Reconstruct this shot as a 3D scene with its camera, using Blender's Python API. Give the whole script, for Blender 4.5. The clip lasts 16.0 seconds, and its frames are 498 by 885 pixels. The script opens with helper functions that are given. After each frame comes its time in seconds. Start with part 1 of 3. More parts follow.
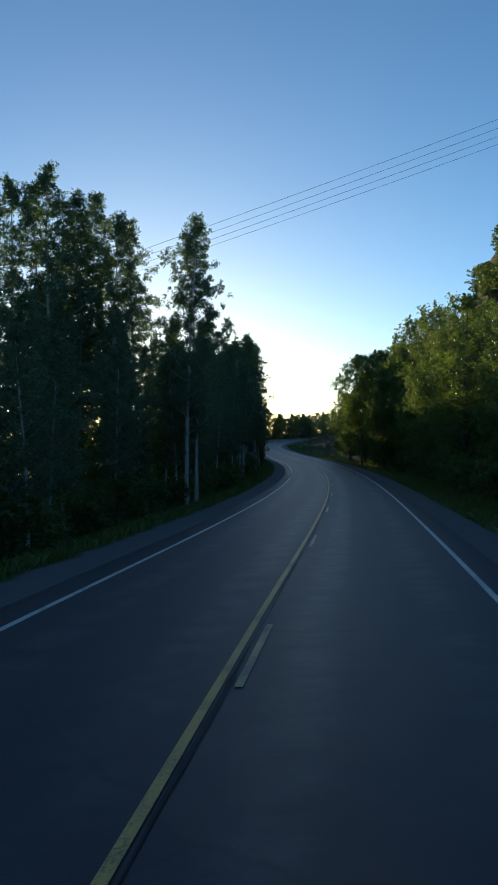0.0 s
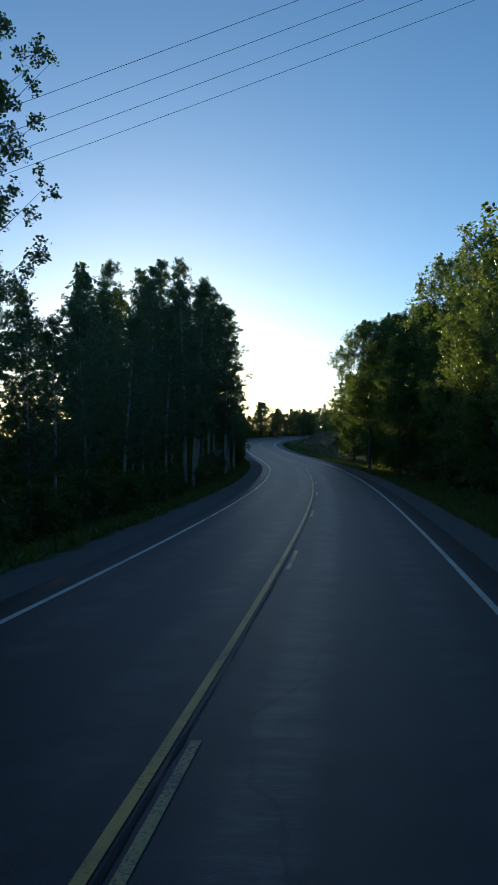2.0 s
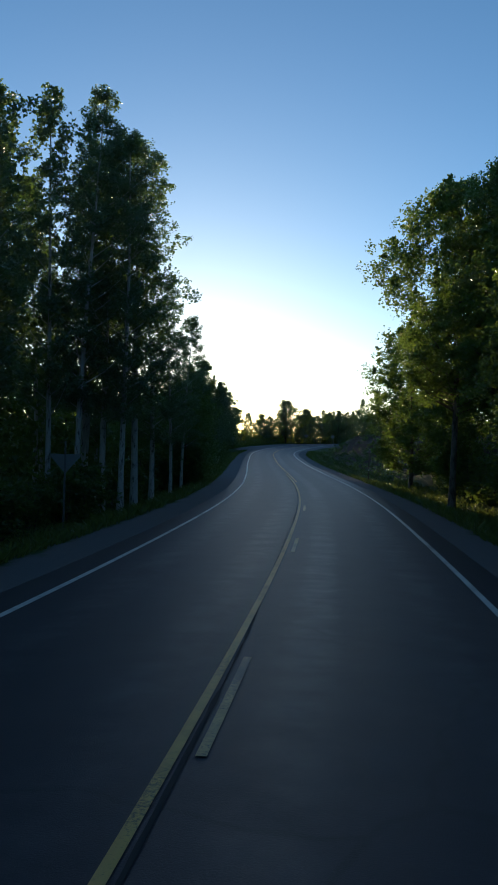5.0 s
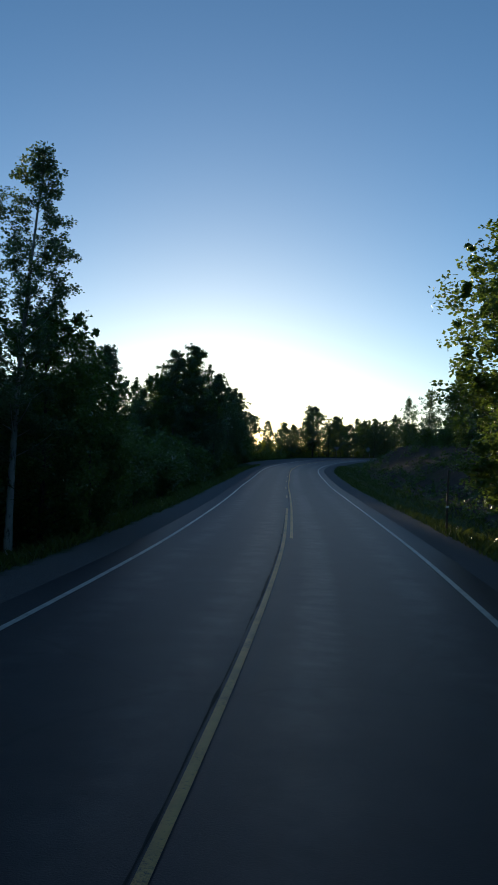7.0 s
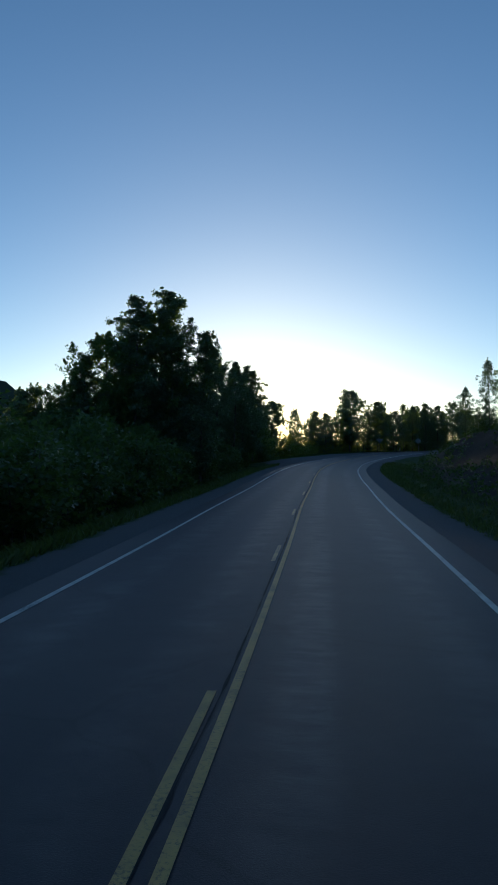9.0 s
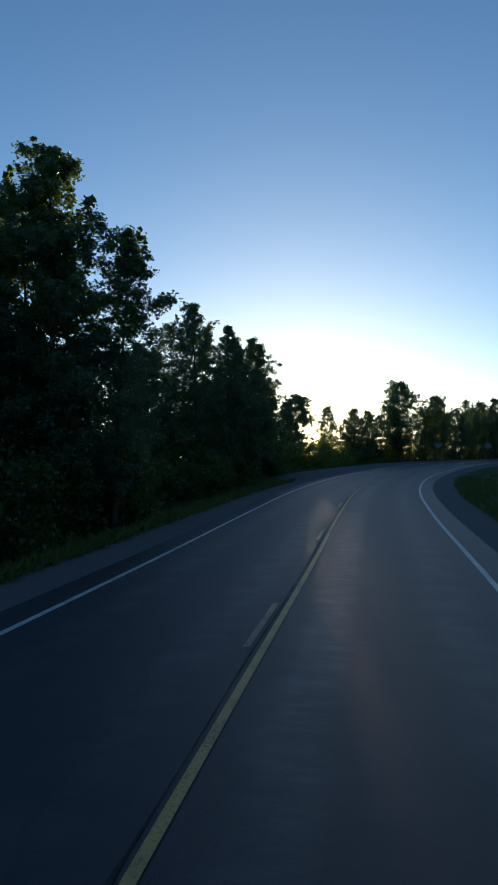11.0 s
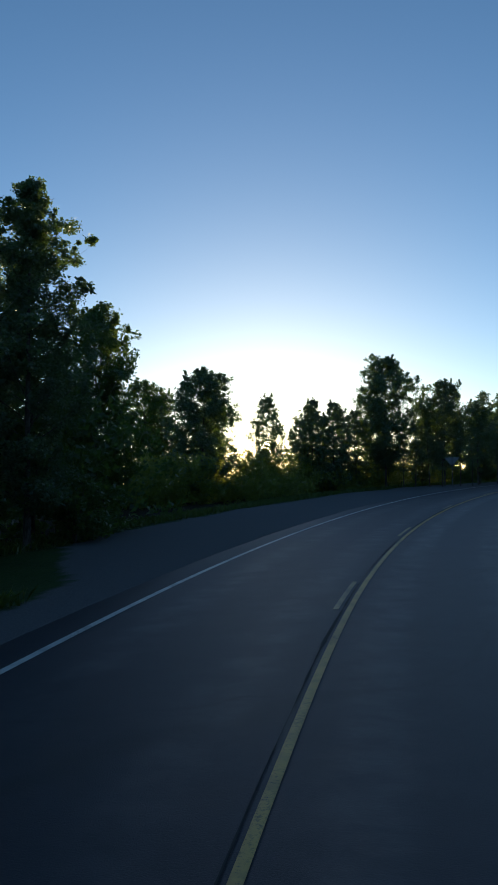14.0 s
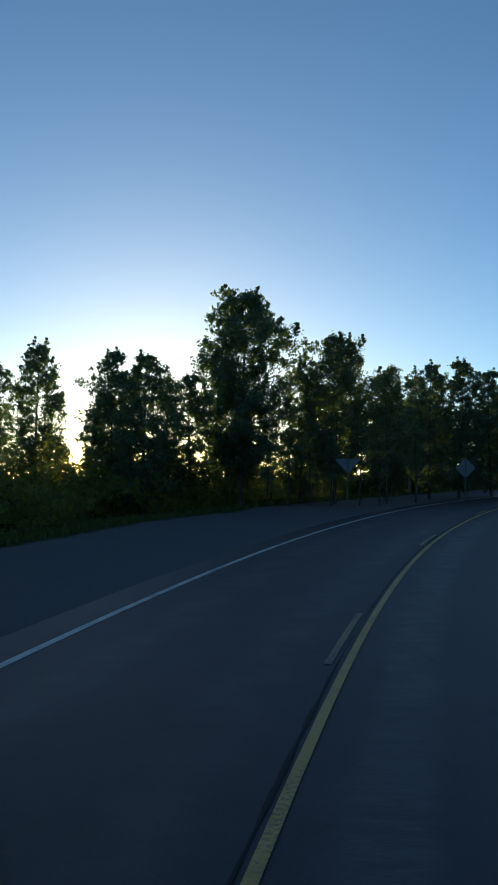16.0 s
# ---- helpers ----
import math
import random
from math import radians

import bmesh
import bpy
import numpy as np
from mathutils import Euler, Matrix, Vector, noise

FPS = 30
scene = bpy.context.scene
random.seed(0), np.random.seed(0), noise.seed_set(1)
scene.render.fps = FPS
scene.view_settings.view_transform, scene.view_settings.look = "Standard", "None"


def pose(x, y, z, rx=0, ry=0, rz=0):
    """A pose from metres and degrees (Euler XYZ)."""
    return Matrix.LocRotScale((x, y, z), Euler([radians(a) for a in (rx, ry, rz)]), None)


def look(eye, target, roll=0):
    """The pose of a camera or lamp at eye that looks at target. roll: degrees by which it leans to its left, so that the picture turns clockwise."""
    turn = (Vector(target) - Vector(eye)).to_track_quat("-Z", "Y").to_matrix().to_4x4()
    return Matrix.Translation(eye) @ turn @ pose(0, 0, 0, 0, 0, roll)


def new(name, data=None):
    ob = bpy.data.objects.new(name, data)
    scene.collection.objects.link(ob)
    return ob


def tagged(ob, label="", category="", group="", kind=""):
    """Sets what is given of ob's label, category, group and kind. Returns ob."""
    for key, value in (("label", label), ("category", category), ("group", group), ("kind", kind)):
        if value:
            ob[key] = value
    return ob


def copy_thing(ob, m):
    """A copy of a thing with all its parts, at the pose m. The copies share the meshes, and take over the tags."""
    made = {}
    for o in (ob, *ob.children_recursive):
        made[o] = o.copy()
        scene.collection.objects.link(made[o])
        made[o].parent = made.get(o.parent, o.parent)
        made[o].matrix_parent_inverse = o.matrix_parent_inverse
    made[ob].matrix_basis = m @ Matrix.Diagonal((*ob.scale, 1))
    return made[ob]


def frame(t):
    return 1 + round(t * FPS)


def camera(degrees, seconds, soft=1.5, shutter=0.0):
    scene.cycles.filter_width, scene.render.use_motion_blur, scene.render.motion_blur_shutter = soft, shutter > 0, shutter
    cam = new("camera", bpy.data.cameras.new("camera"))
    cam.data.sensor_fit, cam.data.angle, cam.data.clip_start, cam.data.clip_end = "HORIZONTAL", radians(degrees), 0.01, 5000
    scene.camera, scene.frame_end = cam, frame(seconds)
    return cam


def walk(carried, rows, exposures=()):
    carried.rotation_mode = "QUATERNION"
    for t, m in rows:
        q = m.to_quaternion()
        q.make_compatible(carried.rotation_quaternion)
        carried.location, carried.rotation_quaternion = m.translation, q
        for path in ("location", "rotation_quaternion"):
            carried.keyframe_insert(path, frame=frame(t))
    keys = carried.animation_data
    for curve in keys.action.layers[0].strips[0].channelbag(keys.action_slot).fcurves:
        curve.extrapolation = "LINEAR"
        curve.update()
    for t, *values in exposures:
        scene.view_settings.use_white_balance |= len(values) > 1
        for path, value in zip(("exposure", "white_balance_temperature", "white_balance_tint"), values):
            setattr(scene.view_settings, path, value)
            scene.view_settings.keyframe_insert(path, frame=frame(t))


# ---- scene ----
# ---------------------------------------------------------------- camera
cam = camera(34.21, 16.0, soft=1.5)
PATH = [
    (0.0, pose(-0.132, -0.400, 2.372, 89.592, 0.314, -0.185)),
    (0.5, pose(0.929, 6.974, 2.231, 90.020, 0.097, 0.081)),
    (1.0, pose(1.942, 14.302, 2.054, 90.188, -0.115, 0.148)),
    (1.5, pose(2.958, 21.851, 1.861, 89.422, -0.246, 0.073)),
    (2.0, pose(4.022, 29.623, 1.662, 89.542, -0.093, 0.292)),
    (2.5, pose(5.127, 37.777, 1.482, 89.882, 0.205, 0.761)),
    (3.0, pose(6.093, 46.134, 1.325, 90.114, 0.358, 1.280)),
    (3.5, pose(6.912, 54.294, 1.184, 90.205, 0.235, 1.779)),
    (4.0, pose(7.642, 62.301, 1.065, 90.198, -0.197, 2.249)),
    (4.5, pose(8.315, 70.190, 0.964, 90.152, -0.860, 2.703)),
    (5.0, pose(8.935, 78.004, 0.870, 90.144, -1.600, 3.165)),
    (5.5, pose(9.485, 85.820, 0.759, 90.269, -2.205, 3.679)),
    (6.0, pose(9.943, 93.819, 0.741, 90.638, -2.409, 4.307)),
    (6.5, pose(10.085, 101.861, 0.729, 91.168, -2.167, 4.930)),
    (7.0, pose(10.257, 109.790, 0.733, 91.113, -1.825, 5.571)),
    (7.5, pose(10.295, 117.495, 0.685, 91.049, -1.415, 6.289)),
    (8.0, pose(10.228, 125.247, 0.663, 90.497, -1.031, 6.974)),
    (8.5, pose(10.123, 133.108, 0.674, 90.608, -0.644, 7.637)),
    (9.0, pose(9.876, 140.954, 0.677, 90.978, -0.025, 8.310)),
    (9.5, pose(9.580, 148.776, 0.730, 91.183, 0.182, 9.079)),
    (10.0, pose(9.269, 156.656, 0.784, 91.313, 0.201, 9.889)),
    (10.5, pose(8.955, 164.612, 0.852, 91.431, 0.170, 10.688)),
    (11.0, pose(8.626, 172.602, 0.939, 91.570, 0.158, 11.423)),
    (11.5, pose(8.239, 180.490, 1.054, 91.772, 0.183, 12.040)),
    (12.0, pose(7.703, 188.045, 1.154, 92.109, 0.226, 12.504)),
    (12.5, pose(7.190, 195.388, 1.275, 92.500, 0.700, 12.330)),
    (13.0, pose(6.794, 202.749, 1.420, 92.798, 1.079, 12.058)),
    (13.5, pose(6.388, 210.215, 1.593, 92.594, 1.096, 11.232)),
    (14.0, pose(6.425, 217.862, 1.793, 92.871, 0.528, 9.303)),
    (14.5, pose(6.407, 224.922, 1.980, 92.397, -0.133, 7.628)),
    (15.0, pose(6.996, 231.700, 2.156, 92.431, -0.555, 4.862)),
    (15.5, pose(7.589, 238.705, 2.380, 92.645, -0.699, 3.312)),
    (16.0, pose(8.447, 245.869, 2.580, 92.689, -1.024, 1.662)),
]
EXPOSURE = [(0.0, 0.72, 5700, 1), (3.0, 0.77, 5750, 1), (5.5, 0.85, 5800, 0), (7.5, 0.38, 5700, 2), (9.0, 0.38, 5700, 3), (11.5, 0.6, 5800, 3), (14.0, 0.6, 5900, 3), (16.0, 0.66, 6000, 2)]
walk(cam, PATH, EXPOSURE)

SUN_LEFT, SUN_UP = 8.07, 2.46      # degrees left of +y, degrees above the horizon
# ---------------------------------------------------------------- sky and sun
world = bpy.data.worlds.new("sky")
scene.world = world
world.use_nodes = True
wn, wl = world.node_tree.nodes, world.node_tree.links
wn.clear()
sky = wn.new("ShaderNodeTexSky")
sky.sky_type = "NISHITA"
sky.sun_disc = False
sky.sun_elevation = radians(SUN_UP)
sky.sun_rotation = radians(-SUN_LEFT)
sky.altitude, sky.air_density, sky.dust_density, sky.ozone_density = 400, 0.66, 0.3, 2.1
back = wn.new("ShaderNodeBackground")
back.inputs["Strength"].default_value = 0.166
wout = wn.new("ShaderNodeOutputWorld")
wl.new(sky.outputs[0], back.inputs["Color"])
# the low sun's own disc in the sky
vec = wn.new("ShaderNodeTexCoord")
dot = wn.new("ShaderNodeVectorMath")
dot.operation = "DOT_PRODUCT"
wl.new(vec.outputs["Generated"], dot.inputs[0])
disc = wn.new("ShaderNodeMapRange")
wl.new(dot.outputs["Value"], disc.inputs["Value"])
disc.inputs["From Min"].default_value = math.cos(radians(0.55))
disc.inputs["From Max"].default_value = math.cos(radians(0.3))
disc.inputs["To Max"].default_value = 40.0
shine = wn.new("ShaderNodeBackground")
shine.inputs["Color"].default_value = (1.0, 0.72, 0.35, 1)
wl.new(disc.outputs["Result"], shine.inputs["Strength"])
both = wn.new("ShaderNodeAddShader")
wl.new(back.outputs[0], both.inputs[0])
wl.new(shine.outputs[0], both.inputs[1])
wl.new(both.outputs[0], wout.inputs["Surface"])

sun_dir = Vector((-math.sin(radians(SUN_LEFT)) * math.cos(radians(SUN_UP)), math.cos(radians(SUN_LEFT)) * math.cos(radians(SUN_UP)), math.sin(radians(SUN_UP))))
dot.inputs[1].default_value = sun_dir
lamp = bpy.data.lights.new("sun", "SUN")
lamp.energy, lamp.angle, lamp.color = 3.3, radians(0.53), (1.0, 0.70, 0.38)
sun = new("sun", lamp)
sun.matrix_world = look(tuple(sun_dir * 400), (0, 0, 0))

# ---------------------------------------------------------------- plan of the road
# centre line: x every 15 m of y, from y = -20; road height every 40 m of y, from y = -40
CENTRE = [-3.92, -2.01, -0.03, 2.0, 3.91, 5.61, 7.07, 8.23, 8.99, 9.39, 9.25, 8.65, 7.89, 7.05, 6.4, 5.74, 5.43, 6.1, 8.18, 11.79, 17.17, 24.21, 32.7, 42.52, 53.6, 65.91, 79.42, 94.15, 110.09, 127.23, 145.6, 165.17, 185.96, 207.97]
GRADE = [0.96, 0.03, -0.94, -1.52, -1.7, -1.57, -1.02, 0.04, 1.36, 2.23, 3.7, 5.64, 7.77, 9.99]
LANE, ASPHALT, SHOULDER = 3.6, 4.35, 5.7


def spline(values, start, step, y):
    u = min(max((y - start) / step, 0.0), len(values) - 1.0001)
    i, f = int(u), u - int(u)
    v = [2 * values[0] - values[1]] + values + [2 * values[-1] - values[-2]]
    a, b, c, e = v[i], v[i + 1], v[i + 2], v[min(i + 3, len(v) - 1)]
    val = 0.5 * (2 * b + (c - a) * f + (2 * a - 5 * b + 4 * c - e) * f ** 2 + (3 * b - a - 3 * c + e) * f ** 3)
    der = 0.5 * ((c - a) + 2 * (2 * a - 5 * b + 4 * c - e) * f + 3 * (3 * b - a - 3 * c + e) * f ** 2) / step
    return val, der


def centre(y):
    if y < -20:
        v, d = spline(CENTRE, -20, 15, -19.9)
        return v + d * (y + 20), d
    if y > 470:
        v, d = spline(CENTRE, -20, 15, 470)
        return v + d * (y - 470), d
    return spline(CENTRE, -20, 15, y)


def grade(y):
    if y < 0:
        return 0.0 - 0.012 * max(y, -200)
    if y > 330:
        return spline(GRADE, -40, 40, 330)[0] + 2.0 * (1 - math.exp(-(y - 330) / 60))
    return spline(GRADE, -40, 40, y)[0]


def smooth(a, b, x):
    u = min(max((x - a) / (b - a), 0.0), 1.0)
    return u * u * (3 - 2 * u)


def steps(pairs, x):
    for (x0, v0), (x1, v1) in zip(pairs, pairs[1:]):
        if x <= x1:
            return v0 + (v1 - v0) * smooth(x0, x1, x)
    return pairs[-1][1]


def relief(d, y):
    """Height of the ground over the road's grade, d metres right of the centre line."""
    a = abs(d)
    if a < ASPHALT + 0.05:
        return -0.07
    if a < SHOULDER:
        return -0.05 - 0.09 * (a - ASPHALT) / (SHOULDER - ASPHALT)
    rough = 0.12 * noise.noise(Vector((d * 0.35, y * 0.35, 0))) + 0.5 * smooth(9, 40, a) * noise.noise(Vector((d * 0.06, y * 0.06, 3)))
    if d < 0:
        ditch = steps(((5.7, -0.14), (8.6, -0.85), (11.5, -0.65), (40, -0.2), (120, -1.0)), a)
        level = steps(((5.7, -0.14), (10.6, -0.2), (13, -0.45), (60, -2.5), (120, -4.0)), a)
        w = smooth(226, 242, y)
        h = ditch * (1 - w) + level * w
    else:
        wood = steps(((5.7, -0.14), (7.6, -0.55), (10.5, -0.25), (40, 6.0), (90, 14)), a)
        bank = steps(((5.7, -0.14), (7.4, -0.4), (8.6, 0.0), (15.0, 3.7), (24, 5.0), (60, 8.0)), a)
        low = steps(((5.7, -0.14), (8.5, -0.4), (13, 0.9), (30, 1.6), (90, 3.0)), a)
        w1, w2 = smooth(128, 146, y), smooth(214, 246, y)
        h = wood * (1 - w1) + (bank * (1 - w2) + low * w2) * w1
    return h + rough * smooth(SHOULDER, SHOULDER + 1.5, a)


def hill(x, y):
    return 78 * math.exp(-(((x - 105) / 45) ** 2 + ((y - 255) / 80) ** 2)) * smooth(30, 70, x - centre(y)[0])


def at(d, y):
    """The point of the ground d metres beside the centre line at y."""
    c, s = centre(y)
    x = c + d * math.sqrt(1 + min(s, 1.2) ** 2)
    return Vector((x, y, grade(y) + relief(d, y) + hill(x, y)))


def beside(x, y):
    c, s = centre(y)
    return (x - c) / math.sqrt(1 + min(s, 1.2) ** 2)


def stand(x, y):
    return Vector((x, y, grade(y) + relief(beside(x, y), y) + hill(x, y)))


# ---------------------------------------------------------------- materials
def material(name):
    m = bpy.data.materials.new(name)
    m.use_nodes = True
    n = m.node_tree.nodes
    return m, n, m.node_tree.links, n["Principled BSDF"]


def ramp(nodes, stops):
    r = nodes.new("ShaderNodeValToRGB")
    while len(r.color_ramp.elements) < len(stops):
        r.color_ramp.elements.new(0.5)
    for e, (p, c) in zip(r.color_ramp.elements, stops):
        e.position, e.color = p, (*c, 1)
    return r


def grain(nodes, links, vec, scale, detail=4, rough=0.6):
    t = nodes.new("ShaderNodeTexNoise")
    t.inputs["Scale"].default_value = scale
    t.inputs["Detail"].default_value = detail
    t.inputs["Roughness"].default_value = rough
    if vec is not None:
        links.new(vec, t.inputs["Vector"])
    return t.outputs["Fac"]


def arith(nodes, links, op, a, b=None, c=None, clamp=False):
    m = nodes.new("ShaderNodeMath")
    m.operation, m.use_clamp = op, clamp
    for i, v in enumerate((a, b, c)):
        if v is None:
            continue
        if isinstance(v, (int, float)):
            m.inputs[i].default_value = v
        else:
            links.new(v, m.inputs[i])
    return m.outputs[0]


def mixed(nodes, links, fac, a, b):
    m = nodes.new("ShaderNodeMix")
    m.data_type = "RGBA"
    for sock, v in ((m.inputs["Factor"], fac), (m.inputs["A"], a), (m.inputs["B"], b)):
        if isinstance(v, tuple):
            sock.default_value = (*v, 1)
        elif isinstance(v, (int, float)):
            sock.default_value = v
        else:
            links.new(v, sock)
    return m.outputs["Result"]


def spread(nodes, links, value, lo, hi):
    m = nodes.new("ShaderNodeMapRange")
    m.interpolation_type = "SMOOTHSTEP"
    links.new(value, m.inputs["Value"])
    m.inputs["From Min"].default_value, m.inputs["From Max"].default_value = lo, hi
    return m.outputs["Result"]


def bumped(nodes, links, height, strength, distance, bsdf):
    b = nodes.new("ShaderNodeBump")
    b.inputs["Strength"].default_value, b.inputs["Distance"].default_value = strength, distance
    links.new(height, b.inputs["Height"])
    links.new(b.outputs["Normal"], bsdf.inputs["Normal"])


def road_coords(n, l):
    """Metres across and along the road, and both as a vector, from the UV map."""
    uv = n.new("ShaderNodeTexCoord").outputs["UV"]
    s = n.new("ShaderNodeSeparateXYZ")
    l.new(uv, s.inputs[0])
    return s.outputs["X"], s.outputs["Y"], uv


def asphalt_material():
    m, n, l, p = material("worn asphalt")
    d, s, uv = road_coords(n, l)
    fine = grain(n, l, uv, 60, 3, 0.7)
    mid = grain(n, l, uv, 1.3, 5, 0.65)
    broad = grain(n, l, uv, 0.12, 3, 0.5)
    # polished wheel tracks in both lanes
    a = arith(n, l, "ABSOLUTE", d)
    track = None
    for off in (0.75, 2.6):
        t = arith(n, l, "SUBTRACT", a, off)
        t = arith(n, l, "ABSOLUTE", t)
        t = spread(n, l, t, 0.55, 0.1)
        track = t if track is None else arith(n, l, "MAXIMUM", track, t)
    # pale scuffed band in the inner track, mottled across
    stretch = n.new("ShaderNodeMapping")
    stretch.inputs["Scale"].default_value = (0.8, 2.2, 1)
    l.new(uv, stretch.inputs["Vector"])
    bars = grain(n, l, stretch.outputs["Vector"], 1.6, 6, 0.72)
    bars = arith(n, l, "MULTIPLY_ADD", spread(n, l, bars, 0.42, 0.66), 0.7, 0.3)
    wander = arith(n, l, "MULTIPLY_ADD", grain(n, l, stretch.outputs["Vector"], 1.1, 4, 0.6), 0.3, -0.15)
    inner = arith(n, l, "ADD", arith(n, l, "SUBTRACT", d, 0.82), wander)
    inner = spread(n, l, arith(n, l, "ABSOLUTE", inner), 0.42, 0.12)
    patch = spread(n, l, grain(n, l, uv, 0.05, 2, 0.5), 0.36, 0.56)
    bars = arith(n, l, "MULTIPLY", arith(n, l, "MULTIPLY", bars, inner), patch)
    wear = arith(n, l, "MULTIPLY", track, spread(n, l, mid, 0.3, 0.75))
    base = ramp(n, [(0.25, (0.024, 0.023, 0.031)), (0.5, (0.036, 0.034, 0.044)), (0.8, (0.055, 0.052, 0.062))])
    l.new(arith(n, l, "MULTIPLY_ADD", fine, 0.5, arith(n, l, "MULTIPLY", mid, 0.5)), base.inputs[0])
    col = mixed(n, l, arith(n, l, "MULTIPLY", wear, 0.35), base.outputs[0], (0.06, 0.057, 0.067))
    col = mixed(n, l, arith(n, l, "MULTIPLY", bars, 0.5), col, (0.14, 0.135, 0.14))
    col = mixed(n, l, arith(n, l, "MULTIPLY", spread(n, l, broad, 0.5, 0.7), 0.35), col, (0.032, 0.033, 0.036))
    scuff = spread(n, l, grain(n, l, stretch.outputs["Vector"], 0.8, 6, 0.75), 0.6, 0.8)
    scuff = arith(n, l, "MULTIPLY", scuff, spread(n, l, grain(n, l, uv, 0.22, 2, 0.5), 0.45, 0.65))
    col = mixed(n, l, arith(n, l, "MULTIPLY", scuff, 0.16), col, (0.1, 0.097, 0.105))
    # sealed cracks
    v = n.new("ShaderNodeTexVoronoi")
    v.feature = "DISTANCE_TO_EDGE"
    v.inputs["Scale"].default_value = 0.16
    warp = n.new("ShaderNodeMapping")
    l.new(uv, warp.inputs["Vector"])
    add = n.new("ShaderNodeVectorMath")
    add.operation = "MULTIPLY_ADD"
    nz = n.new("ShaderNodeTexNoise")
    nz.inputs["Scale"].default_value = 0.8
    l.new(uv, nz.inputs["Vector"])
    l.new(nz.outputs["Color"], add.inputs[0])
    add.inputs[1].default_value = (0.9, 0.9, 0)
    l.new(uv, add.inputs[2])
    l.new(add.outputs[0], v.inputs["Vector"])
    crack = spread(n, l, v.outputs["Distance"], 0.008, 0.002)
    col = mixed(n, l, arith(n, l, "MULTIPLY", crack, 0.35), col, (0.018, 0.018, 0.02))
    l.new(col, p.inputs["Base Color"])
    rough = arith(n, l, "MULTIPLY_ADD", wear, -0.07, 0.56)
    l.new(rough, p.inputs["Roughness"])
    p.inputs["Specular IOR Level"].default_value = 0.28
    bumped(n, l, arith(n, l, "ADD", fine, arith(n, l, "MULTIPLY", bars, 0.6)), 0.5, 0.008, p)
    return m


def paint_material(name, colour, under, wornness):
    m, n, l, p = material(name)
    d, s, uv = road_coords(n, l)
    chips = grain(n, l, uv, 26, 6, 0.8)
    patch = grain(n, l, uv, 0.5, 3, 0.6)
    f = spread(n, l, arith(n, l, "MULTIPLY_ADD", chips, 0.6, arith(n, l, "MULTIPLY", patch, 0.4)), wornness, wornness + 0.12)
    col = mixed(n, l, f, under, colour)
    dirt = grain(n, l, uv, 2.2, 4)
    col = mixed(n, l, arith(n, l, "MULTIPLY", spread(n, l, dirt, 0.4, 0.75), 0.4), col, under)
    l.new(col, p.inputs["Base Color"])
    p.inputs["Roughness"].default_value = 0.55
    bumped(n, l, chips, 0.3, 0.004, p)
    return m


